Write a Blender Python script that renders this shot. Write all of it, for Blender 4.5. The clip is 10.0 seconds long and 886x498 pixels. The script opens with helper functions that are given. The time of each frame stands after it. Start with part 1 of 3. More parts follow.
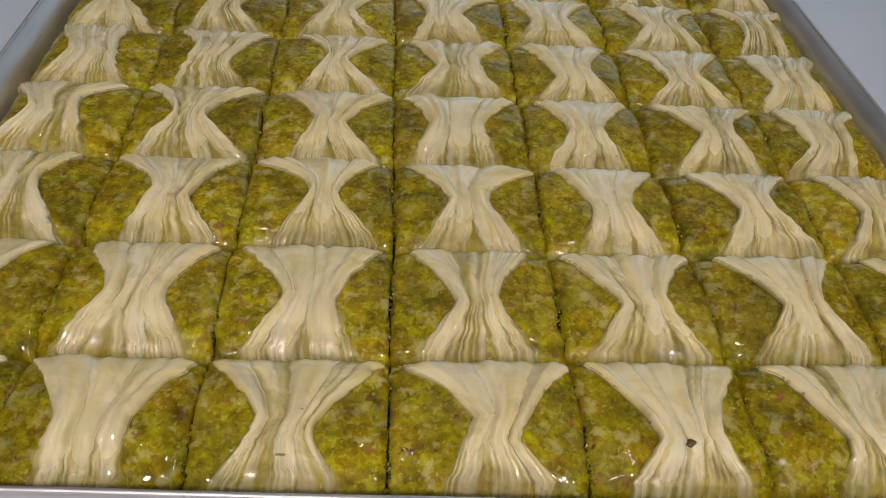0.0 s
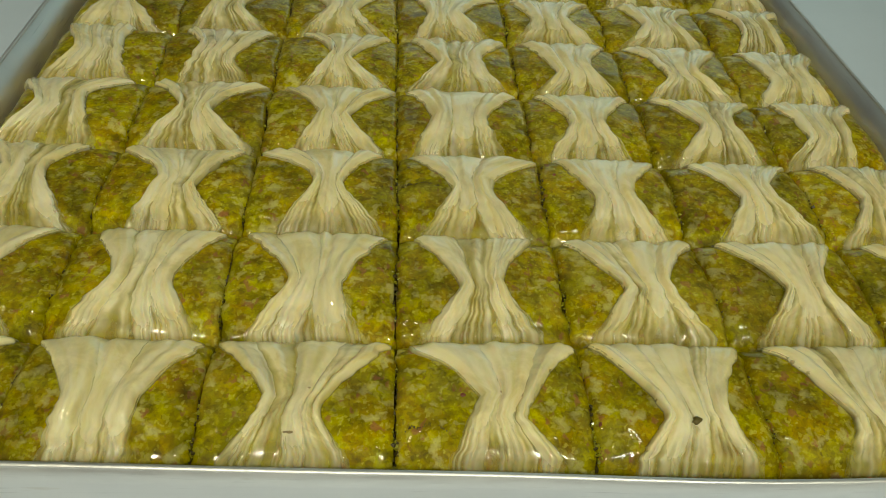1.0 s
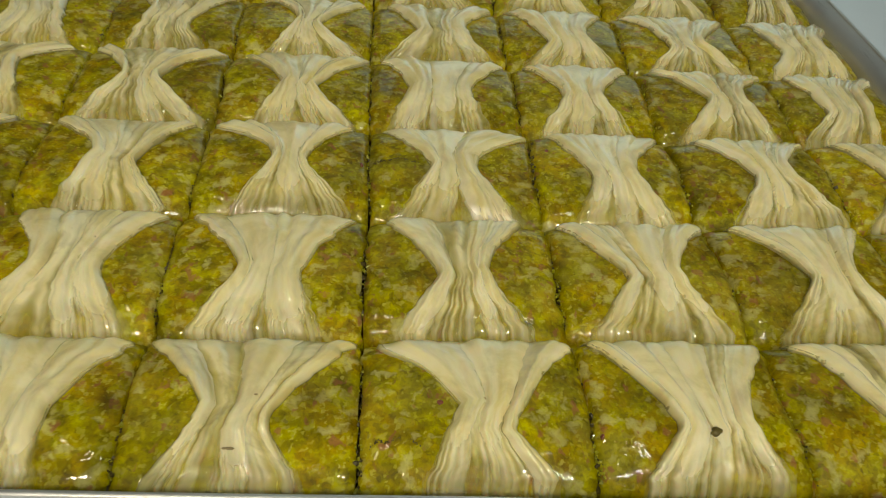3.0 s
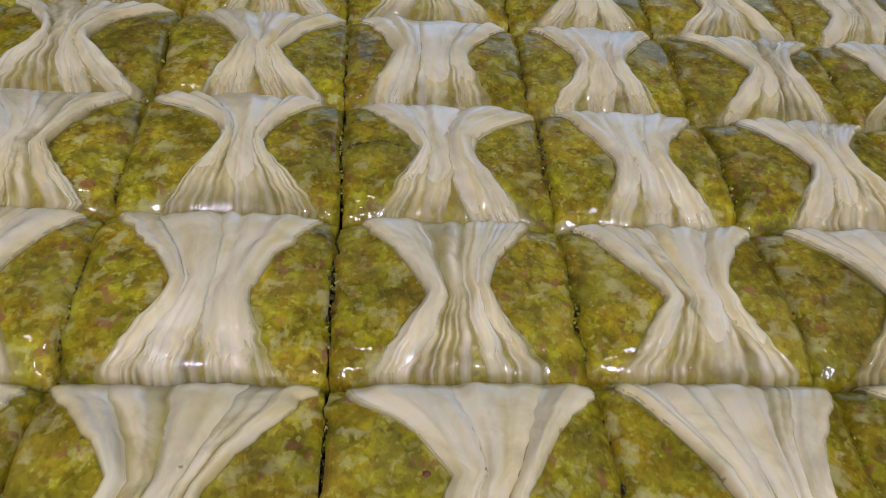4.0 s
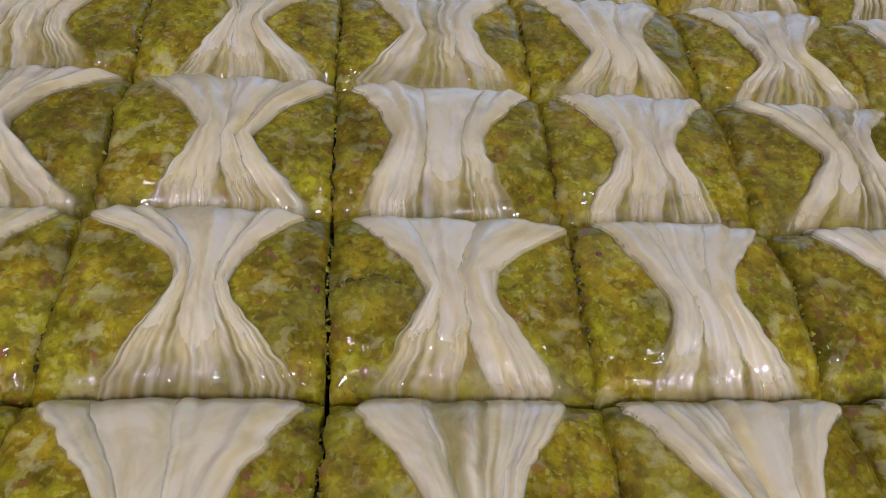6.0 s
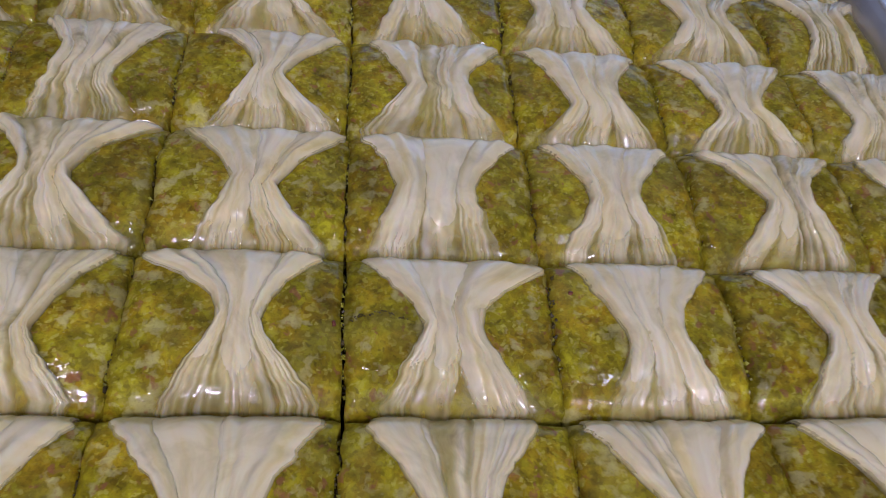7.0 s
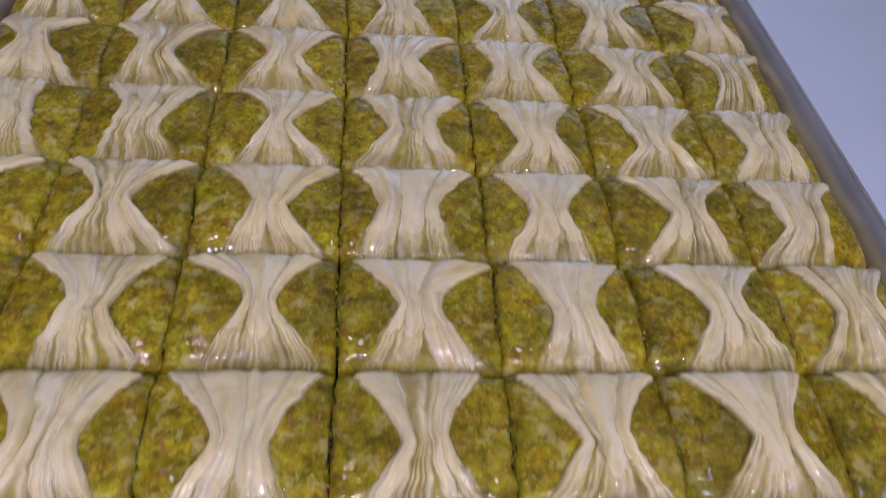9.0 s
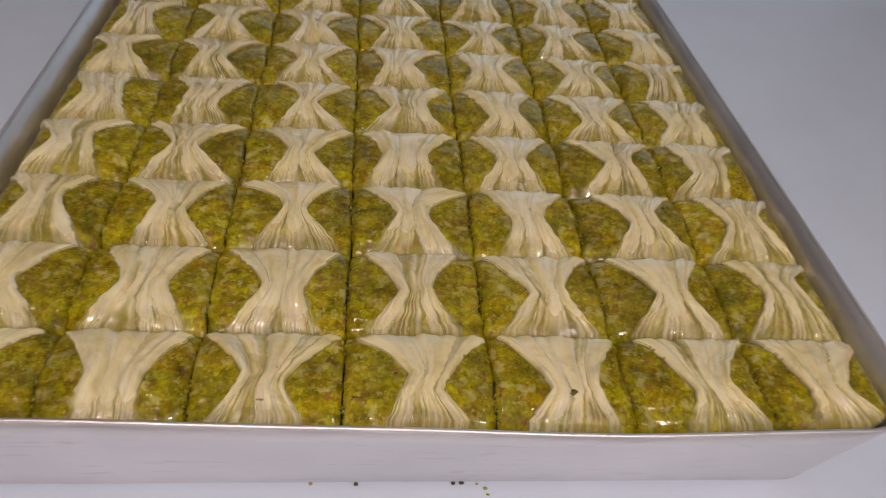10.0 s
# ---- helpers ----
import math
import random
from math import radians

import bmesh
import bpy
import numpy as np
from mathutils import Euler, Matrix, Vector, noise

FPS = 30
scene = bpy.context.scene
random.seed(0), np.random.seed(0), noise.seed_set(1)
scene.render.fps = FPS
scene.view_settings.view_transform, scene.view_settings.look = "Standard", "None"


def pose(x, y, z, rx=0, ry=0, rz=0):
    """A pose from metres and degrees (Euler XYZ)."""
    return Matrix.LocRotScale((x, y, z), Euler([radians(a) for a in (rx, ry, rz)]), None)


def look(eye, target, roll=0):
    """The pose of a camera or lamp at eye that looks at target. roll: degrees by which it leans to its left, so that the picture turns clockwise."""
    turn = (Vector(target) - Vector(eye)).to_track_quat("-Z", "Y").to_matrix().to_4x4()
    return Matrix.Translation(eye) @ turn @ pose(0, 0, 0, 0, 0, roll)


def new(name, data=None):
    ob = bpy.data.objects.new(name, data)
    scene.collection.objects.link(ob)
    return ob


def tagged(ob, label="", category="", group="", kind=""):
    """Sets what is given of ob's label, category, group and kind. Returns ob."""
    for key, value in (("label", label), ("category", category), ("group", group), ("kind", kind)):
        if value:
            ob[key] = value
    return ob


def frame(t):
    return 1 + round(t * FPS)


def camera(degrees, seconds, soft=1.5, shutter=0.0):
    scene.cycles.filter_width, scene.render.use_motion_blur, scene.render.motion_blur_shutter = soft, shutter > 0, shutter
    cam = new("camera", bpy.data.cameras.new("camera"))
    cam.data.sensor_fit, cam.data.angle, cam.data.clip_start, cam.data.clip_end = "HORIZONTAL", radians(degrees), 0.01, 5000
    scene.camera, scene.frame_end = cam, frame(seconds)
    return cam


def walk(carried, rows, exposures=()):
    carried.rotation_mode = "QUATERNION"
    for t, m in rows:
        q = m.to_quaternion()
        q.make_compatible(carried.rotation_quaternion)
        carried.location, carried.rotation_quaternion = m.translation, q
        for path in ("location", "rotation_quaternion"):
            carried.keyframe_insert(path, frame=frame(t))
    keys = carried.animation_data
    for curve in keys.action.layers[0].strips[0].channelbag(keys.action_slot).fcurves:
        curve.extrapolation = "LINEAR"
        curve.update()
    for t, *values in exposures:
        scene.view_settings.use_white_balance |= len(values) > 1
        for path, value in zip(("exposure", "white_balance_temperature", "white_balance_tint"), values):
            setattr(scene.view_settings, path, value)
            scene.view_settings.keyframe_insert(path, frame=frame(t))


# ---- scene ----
cam = camera(60.8, 10.0, soft=1.0, shutter=0.4)
PATH = [
    (0, (-0.002, -0.095, 0.232), (0.154, 1.329, -1.164), 5.8),
    (0.5, (0.0, -0.1, 0.228), (0.154, 1.341, -1.15), 5.5),
    (1, (-0.004, -0.104, 0.225), (0.155, 1.353, -1.135), 5.5),
    (1.5, (0.002, -0.11, 0.231), (0.164, 1.361, -1.115), 5.4),
    (2, (0.001, -0.107, 0.226), (0.169, 1.366, -1.116), 5.5),
    (2.5, (0.001, -0.098, 0.214), (0.178, 1.371, -1.131), 5.8),
    (4, (0.007, -0.041, 0.175), (0.223, 1.344, -1.252), 7.7),
    (4.5, (0.006, -0.021, 0.172), (0.231, 1.328, -1.287), 8.2),
    (5, (0.006, 0.002, 0.17), (0.228, 1.327, -1.312), 8.0),
    (6.5, (0.004, 0.025, 0.189), (0.266, 1.281, -1.346), 10.8),
    (7, (0.0, 0.016, 0.211), (0.267, 1.247, -1.343), 11.5),
    (7.5, (0.003, 0.012, 0.235), (0.269, 1.221, -1.336), 11.8),
    (8, (0.006, 0.012, 0.257), (0.268, 1.236, -1.303), 11.4),
    (8.5, (0.004, 0.0, 0.272), (0.257, 1.272, -1.25), 10.4),
    (9, (0.006, -0.038, 0.255), (0.244, 1.283, -1.228), 8.9),
    (9.5, (0.007, -0.099, 0.247), (0.231, 1.313, -1.151), 7.6),
    (10, (0.005, -0.156, 0.269), (0.226, 1.336, -1.043), 7.2),
]
EXPOSURES = [
    (0.0, -0.35, 6340, 3),
    (0.5, -0.33, 6740, -11),
    (1.0, -0.33, 7290, -26),
    (2.5, -0.29, 7790, -29),
    (4.0, -0.25, 5140, 13),
    (5.0, -0.25, 5140, 15),
    (7.0, -0.29, 5090, 20),
    (8.0, -0.37, 5140, 19),
    (8.5, -0.38, 5190, 20),
    (9.0, -0.32, 5340, 23),
    (9.5, -0.34, 5330, 18),
    (10.0, -0.44, 6690, 10),
]
walk(cam, [(t, look(eye, target, roll)) for t, eye, target, roll in PATH], EXPOSURES)

# ---- world and lights ----
world = bpy.data.worlds.new("room_air")
scene.world = world
world.use_nodes = True
world.node_tree.nodes["Background"].inputs[0].default_value = (0.75, 0.82, 1.0, 1)
world.node_tree.nodes["Background"].inputs[1].default_value = 0.05

CEILING = 1.75


def area_lamp(x, y, size_x, size_y, watts, colour, z=CEILING - 0.03, name="area_lamp"):
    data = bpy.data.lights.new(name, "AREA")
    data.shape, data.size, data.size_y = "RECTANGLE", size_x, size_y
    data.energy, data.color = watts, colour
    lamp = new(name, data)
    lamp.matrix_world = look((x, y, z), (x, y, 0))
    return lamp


# a row of small bright spots over the counter, and more further off
for sx, sy, watts in ((-0.40, 0.12, 1.4), (0.42, -0.04, 1.2), (-0.35, -0.95, 4.0), (0.45, -1.05, 4.2), (-0.75, -1.9, 4.8), (0.10, -2.0, 5.4), (0.95, -1.9, 5.0)):
    # warm pinkish bulbs on one side of the shop, cooler ones on the other
    cool = min(1.0, max(0.0, (sx + 0.45) / 1.0))
    behind = 1.0 if sy < -0.9 else 0.0
    area_lamp(sx, sy, 0.10, 0.10, watts * 1.16, (1.0, 0.80 + 0.14 * cool - 0.04 * behind, 0.68 + 0.26 * cool))
# two warm, unseen fill lights, added low over the near edge of the counter
for px, py in ((-0.24, -0.52), (0.36, -0.58)):
    area_lamp(px, py, 0.07, 0.07, 3.2, (1.0, 0.86, 0.81), 0.86, "pendant_lamp")
# three unseen point lights, added far behind for glints and front faces
for bx, by, watts in ((-1.0, -3.2, 14), (0.1, -3.3, 16), (1.2, -3.2, 14)):
    rear_point = bpy.data.lights.new("rear_fill", "POINT")
    rear_point.energy, rear_point.shadow_soft_size, rear_point.color = watts, 0.07, (1.0, 0.82, 0.76)
    new("rear_fill", rear_point).location = (bx, by, CEILING - 0.25)
# two wide, dim fill panels overhead, unseen and added for soft ambient light
area_lamp(0.0, 1.5, 3.2, 1.4, 1.0, (0.84, 0.92, 1.0))
area_lamp(0.0, -1.3, 3.2, 1.6, 4.0, (1.0, 0.85, 0.83))
# a large, unseen bluish light, added beyond the counter to veil the far rows
far_fill = bpy.data.lights.new("far_blue_fill", "AREA")
far_fill.shape, far_fill.size, far_fill.size_y, far_fill.energy, far_fill.color = "RECTANGLE", 2.8, 1.3, 9.5, (0.66, 0.82, 1.0)
new("far_blue_fill", far_fill).matrix_world = look((0.5, 2.72, 0.75), (0.2, 0, 0.5))


# ---- materials ----
def material(name):
    m = bpy.data.materials.new(name)
    m.use_nodes = True
    return m, m.node_tree.nodes, m.node_tree.links, m.node_tree.nodes["Principled BSDF"]


def noise_node(nodes, links, coords, scale, detail=4.0, rough=0.55, distortion=0.0):
    n = nodes.new("ShaderNodeTexNoise")
    n.inputs["Scale"].default_value, n.inputs["Detail"].default_value = scale, detail
    n.inputs["Roughness"].default_value, n.inputs["Distortion"].default_value = rough, distortion
    links.new(coords, n.inputs["Vector"])
    return n.outputs["Fac"]


def ramp(nodes, links, value, *stops):
    r = nodes.new("ShaderNodeValToRGB")
    while len(r.color_ramp.elements) < len(stops):
        r.color_ramp.elements.new(0.5)
    for e, (place, colour) in zip(r.color_ramp.elements, stops):
        e.position, e.color = place, (*colour, 1) if len(colour) == 3 else colour
    links.new(value, r.inputs["Fac"])
    return r.outputs["Color"]


def mix(nodes, links, factor, a, b):
    n = nodes.new("ShaderNodeMix")
    n.data_type = "RGBA"
    for sock, v in ((n.inputs["Factor"], factor), (n.inputs["A"], a), (n.inputs["B"], b)):
        if isinstance(v, (int, float)):
            sock.default_value = v
        elif isinstance(v, tuple):
            sock.default_value = (*v, 1)
        else:
            links.new(v, sock)
    return n.outputs["Result"]


def bump(nodes, links, height, strength, distance, normal=None):
    b = nodes.new("ShaderNodeBump")
    b.inputs["Strength"].default_value, b.inputs["Distance"].default_value = strength, distance
    links.new(height, b.inputs["Height"])
    if normal is not None:
        links.new(normal, b.inputs["Normal"])
    return b.outputs["Normal"]


def shifted(nodes, links, source):
    """Texture coordinates moved by a random amount for each object."""
    tc, oi, mul, add = nodes.new("ShaderNodeTexCoord"), nodes.new("ShaderNodeObjectInfo"), nodes.new("ShaderNodeMath"), nodes.new("ShaderNodeVectorMath")
    mul.operation, mul.inputs[1].default_value = "MULTIPLY", 37.0
    links.new(oi.outputs["Random"], mul.inputs[0])
    links.new(tc.outputs[source], add.inputs[0])
    links.new(mul.outputs[0], add.inputs[1])
    return add.outputs[0], oi.outputs["Random"]


def stretched(nodes, links, coords, sx, sy, sz):
    n = nodes.new("ShaderNodeVectorMath")
    n.operation = "MULTIPLY"
    n.inputs[1].default_value = (sx, sy, sz)
    links.new(coords, n.inputs[0])
    return n.outputs[0]


def pistachio_material():
    """Ground pistachio seen through one wet sheet of filo: a mosaic of olive, gold, yellow-green, pale and reddish grains."""
    m, nodes, links, p = material("wet_pistachio_paste")
    c, rnd = shifted(nodes, links, "Object")
    # uneven grain outlines
    stir = nodes.new("ShaderNodeTexNoise")
    stir.inputs["Scale"].default_value, stir.inputs["Detail"].default_value = 420, 3.0
    links.new(c, stir.inputs["Vector"])
    centred, small, moved = nodes.new("ShaderNodeVectorMath"), nodes.new("ShaderNodeVectorMath"), nodes.new("ShaderNodeVectorMath")
    centred.operation, centred.inputs[1].default_value = "SUBTRACT", (0.5, 0.5, 0.5)
    small.operation, small.inputs[1].default_value = "MULTIPLY", (0.0028, 0.0028, 0.0028)
    links.new(stir.outputs["Color"], centred.inputs[0])
    links.new(centred.outputs[0], small.inputs[0])
    links.new(c, moved.inputs[0])
    links.new(small.outputs[0], moved.inputs[1])
    grains = moved.outputs[0]

    def cells(scale, smooth):
        v = nodes.new("ShaderNodeTexVoronoi")
        v.feature = "SMOOTH_F1"
        v.inputs["Scale"].default_value, v.inputs["Smoothness"].default_value = scale, smooth
        links.new(grains, v.inputs["Vector"])
        sep = nodes.new("ShaderNodeSeparateColor")
        links.new(v.outputs["Color"], sep.inputs[0])
        return sep.outputs[0], sep.outputs[1], v.outputs["Distance"]

    big = noise_node(nodes, links, c, 85, 3, 0.6, 0.2)
    mid = noise_node(nodes, links, grains, 205, 4, 0.58)
    fine = noise_node(nodes, links, c, 1500, 3, 0.6)
    coarse_r, coarse_g, coarse_d = cells(520, 0.6)
    small_r, small_g, _ = cells(1000, 0.5)
    olive = ramp(nodes, links, mid, (0.32, (0.140, 0.112, 0.001)), (0.45, (0.245, 0.202, 0.001)), (0.56, (0.350, 0.300, 0.001)), (0.68, (0.52, 0.47, 0.003)))
    gold = ramp(nodes, links, mid, (0.32, (0.170, 0.098, 0.001)), (0.48, (0.340, 0.215, 0.001)), (0.68, (0.54, 0.39, 0.002)))
    base = mix(nodes, links, ramp(nodes, links, big, (0.42, (0, 0, 0)), (0.60, (0.9, 0.9, 0.9))), olive, gold)
    # single grains, from dark olive through gold and yellow-green to pale
    grain = ramp(nodes, links, coarse_r, (0.12, (0.105, 0.085, 0.004)), (0.32, (0.24, 0.175, 0.003)), (0.52, (0.31, 0.285, 0.002)), (0.72, (0.50, 0.49, 0.004)), (0.86, (0.50, 0.45, 0.09)))
    base = mix(nodes, links, ramp(nodes, links, coarse_g, (0.3, (0, 0, 0)), (0.8, (0.44, 0.44, 0.44))), base, grain)
    speck = ramp(nodes, links, small_r, (0.14, (0.075, 0.055, 0.006)), (0.40, (0.23, 0.18, 0.002)), (0.62, (0.40, 0.385, 0.002)), (0.86, (0.66, 0.60, 0.10)))
    base = mix(nodes, links, ramp(nodes, links, small_g, (0.40, (0, 0, 0)), (0.85, (0.44, 0.44, 0.44))), base, speck)
    # pale, milky places where the filo skin stands off the nuts
    milk = noise_node(nodes, links, grains, 165, 3, 0.55, 0.2)
    base = mix(nodes, links, ramp(nodes, links, milk, (0.56, (0, 0, 0)), (0.62, (0.40, 0.40, 0.40)), (0.70, (0.66, 0.66, 0.66))), base, (0.60, 0.54, 0.20))
    # broad duller film patches: the wet skin's sheen, mixed into the colour
    sheen_film = noise_node(nodes, links, c, 46, 3, 0.6, 0.3)
    base = mix(nodes, links, ramp(nodes, links, sheen_film, (0.52, (0, 0, 0)), (0.68, (0.30, 0.30, 0.30))), base, (0.37, 0.33, 0.06))
    # flecks of red-brown nut skin
    red = noise_node(nodes, links, stretched(nodes, links, grains, 1.3, 1.0, 1.0), 240, 2, 0.5)
    base = mix(nodes, links, ramp(nodes, links, red, (0.62, (0, 0, 0)), (0.69, (0.6, 0.6, 0.6))), base, (0.30, 0.10, 0.05))
    base = mix(nodes, links, ramp(nodes, links, fine, (0.32, (0.25, 0.25, 0.25)), (0.44, (0, 0, 0))), base, (0.055, 0.042, 0.004))
    # deeper and lighter stretches a finger's width across
    wide = noise_node(nodes, links, c, 60, 3, 0.6, 0.3)
    tone = nodes.new("ShaderNodeHueSaturation")
    links.new(base, tone.inputs["Color"])
    links.new(ramp(nodes, links, wide, (0.34, (0.60, 0.60, 0.60)), (0.54, (1.0, 1.0, 1.0)), (0.66, (1.1, 1.1, 1.1))), tone.inputs["Value"])
    base = tone.outputs["Color"]
    # whole pieces differ a little from lighter to darker
    hue = nodes.new("ShaderNodeHueSaturation")
    links.new(base, hue.inputs["Color"])
    mr = nodes.new("ShaderNodeMapRange")
    mr.inputs["To Min"].default_value, mr.inputs["To Max"].default_value = 0.82, 1.06
    links.new(rnd, mr.inputs["Value"])
    links.new(mr.outputs[0], hue.inputs["Value"])
    links.new(hue.outputs["Color"], p.inputs["Base Color"])
    p.inputs["Roughness"].default_value = 0.5
    p.inputs["Specular IOR Level"].default_value = 0.08
    p.inputs["Coat Weight"].default_value = 0.8
    p.inputs["Coat Roughness"].default_value = 0.035
    p.inputs["Coat IOR"].default_value = 1.42
    nrm = bump(nodes, links, coarse_d, 0.15, 0.0008)
    nrm = bump(nodes, links, fine, 0.1, 0.0003, nrm)
    links.new(nrm, p.inputs["Normal"])
    film = bump(nodes, links, noise_node(nodes, links, c, 260, 2, 0.5), 0.2, 0.0009)
    links.new(bump(nodes, links, coarse_d, 0.08, 0.0006, film), p.inputs["Coat Normal"])
    return m


def filo_material(name, thin):
    """Soft syrup-soaked filo, pale cream. Its pleats are thick; the skin in the creases, at the borders and at the stretched front end is thin, and lets the green show."""
    m, nodes, links, p = material(name)
    c, rnd = shifted(nodes, links, "UV")
    raw, body = nodes.new("ShaderNodeTexCoord"), nodes.new("ShaderNodeUVMap")
    body.uv_map = "thickness"
    split, thick = nodes.new("ShaderNodeSeparateXYZ"), nodes.new("ShaderNodeSeparateXYZ")
    links.new(raw.outputs["UV"], split.inputs[0])
    links.new(body.outputs[0], thick.inputs[0])
    along, full, border = split.outputs["Y"], thick.outputs["X"], thick.outputs["Y"]
    hair = noise_node(nodes, links, stretched(nodes, links, c, 30, 1.6, 1.0), 1.0, 3, 0.55, 0.3)
    streak = noise_node(nodes, links, stretched(nodes, links, c, 7, 1.1, 1.0), 1.0, 2, 0.5, 0.4)
    cloud = noise_node(nodes, links, stretched(nodes, links, c, 3.2, 3.6, 1.0), 1.0, 4, 0.6, 0.6)
    cream = ramp(nodes, links, streak, (0.28, (0.83, 0.70, 0.31)), (0.44, (0.86, 0.75, 0.41)), (0.56, (0.88, 0.78, 0.48)), (0.72, (0.90, 0.82, 0.56)))
    cream = mix(nodes, links, ramp(nodes, links, cloud, (0.48, (0, 0, 0)), (0.68, (0.6, 0.6, 0.6))), cream, (0.90, 0.82, 0.60))
    cream = mix(nodes, links, ramp(nodes, links, hair, (0.28, (0.18, 0.18, 0.18)), (0.42, (0, 0, 0))), cream, (0.74, 0.63, 0.24))
    # soaked creases are more yellow
    cream = mix(nodes, links, ramp(nodes, links, full, (0.0, (0.75, 0.75, 0.75)), (0.22, (0.35, 0.35, 0.35)), (0.55, (0, 0, 0))), cream, (0.70, 0.58, 0.09))
    links.new(cream, p.inputs["Base Color"])
    p.inputs["Roughness"].default_value = 0.32
    p.inputs["Specular IOR Level"].default_value = 0.35
    p.inputs["Coat Weight"].default_value = 1.0
    p.inputs["Coat Roughness"].default_value = 0.03
    p.inputs["Coat IOR"].default_value = 1.85
    p.inputs["Subsurface Weight"].default_value = 0.55
    p.inputs["Subsurface Radius"].default_value = (1.0, 0.8, 0.4)
    p.inputs["Subsurface Scale"].default_value = 0.0016
    # how much of the green shows through
    skin = ramp(nodes, links, full, (0.0, (1 - 1.15 * thin,) * 3), (0.18, (1 - 0.6 * thin,) * 3), (0.5, (1, 1, 1)))
    soft = ramp(nodes, links, cloud, (0.32, (1 - 0.95 * thin,) * 3), (0.46, (1 - 0.35 * thin,) * 3), (0.56, (1, 1, 1)))
    fray = nodes.new("ShaderNodeMath")
    fray.operation, fray.inputs[1].default_value = "MULTIPLY_ADD", 0.05
    links.new(hair, fray.inputs[0])
    links.new(border, fray.inputs[2])
    if thin > 0.3:
        rim = ramp(nodes, links, fray.outputs[0], (0.018, (0.25, 0.25, 0.25)), (0.045, (0.78, 0.78, 0.78)), (0.085, (1, 1, 1)))
    else:
        rim = ramp(nodes, links, border, (0.004, (0.15, 0.15, 0.15)), (0.03, (0.8, 0.8, 0.8)), (0.07, (1, 1, 1)))
    # the very front end is stretched and soaked through
    hem = nodes.new("ShaderNodeMath")
    hem.operation, hem.inputs[1].default_value = "MULTIPLY_ADD", -0.24
    links.new(streak, hem.inputs[0])
    links.new(along, hem.inputs[2])
    hem = ramp(nodes, links, hem.outputs[0], (0.0, (1 - 0.9 * thin,) * 3), (0.08, (1, 1, 1)))
    rear = ramp(nodes, links, along, (0.90, (1, 1, 1)), (1.0, (1 - thin,) * 3))
    last = skin
    for other in (soft, rim, hem, rear):
        both = nodes.new("ShaderNodeMath")
        both.operation = "MULTIPLY"
        links.new(last, both.inputs[0])
        links.new(other, both.inputs[1])
        last = both.outputs[0]
    links.new(last, p.inputs["Alpha"])
    wrinkle = bump(nodes, links, hair, 0.25, 0.0004)
    links.new(wrinkle, p.inputs["Normal"])
    obj, rnd = shifted(nodes, links, "Object")
    wet = noise_node(nodes, links, stretched(nodes, links, obj, 2.0, 0.8, 0.8), 330, 2, 0.5)
    film = bump(nodes, links, hair, 0.06, 0.0004)
    links.new(bump(nodes, links, wet, 0.26, 0.0009, film), p.inputs["Coat Normal"])
    return m


def aluminium_material():
    m, nodes, links, p = material("worn_aluminium")
    tc = nodes.new("ShaderNodeTexCoord")
    c = tc.outputs["Object"]
    cloud = noise_node(nodes, links, c, 14, 4, 0.6)
    scratch = noise_node(nodes, links, stretched(nodes, links, c, 9, 9, 130), 4.5, 4, 0.65, 0.2)
    stain = noise_node(nodes, links, stretched(nodes, links, c, 1, 1, 2.5), 38, 3, 0.55)
    base = mix(nodes, links, ramp(nodes, links, cloud, (0.3, (0, 0, 0)), (0.7, (1, 1, 1))), (0.70, 0.68, 0.69), (0.82, 0.80, 0.81))
    base = mix(nodes, links, ramp(nodes, links, scratch, (0.60, (0, 0, 0)), (0.72, (0.45, 0.45, 0.45))), base, (0.42, 0.40, 0.40))
    base = mix(nodes, links, ramp(nodes, links, stain, (0.66, (0, 0, 0)), (0.76, (0.35, 0.35, 0.35))), base, (0.40, 0.32, 0.22))
    links.new(base, p.inputs["Base Color"])
    p.inputs["Metallic"].default_value = 0.85
    links.new(ramp(nodes, links, cloud, (0.3, (0.34, 0.34, 0.34)), (0.7, (0.50, 0.50, 0.50))), p.inputs["Roughness"])
    nrm = bump(nodes, links, scratch, 0.12, 0.0006)
    links.new(bump(nodes, links, cloud, 0.25, 0.004, nrm), p.inputs["Normal"])
    return m


def plain_material(name, colour, rough=0.6, vary=0.08, scale=6.0, relief=0.001, coat=0.0):
    m, nodes, links, p = material(name)
    tc = nodes.new("ShaderNodeTexCoord")
    n1 = noise_node(nodes, links, tc.outputs["Object"], scale, 5, 0.6)
    n2 = noise_node(nodes, links, tc.outputs["Object"], scale * 23, 3, 0.6)
    dark = tuple(v * (1 - vary) for v in colour)
    base = mix(nodes, links, ramp(nodes, links, n1, (0.35, (0, 0, 0)), (0.65, (1, 1, 1))), dark, colour)
    links.new(mix(nodes, links, ramp(nodes, links, n2, (0.62, (0, 0, 0)), (0.75, (0.5, 0.5, 0.5))), base, dark), p.inputs["Base Color"])
    p.inputs["Roughness"].default_value = rough
    p.inputs["Coat Weight"].default_value = coat
    p.inputs["Coat Roughness"].default_value = 0.15
    links.new(bump(nodes, links, n2, 0.15, relief), p.inputs["Normal"])
    return m


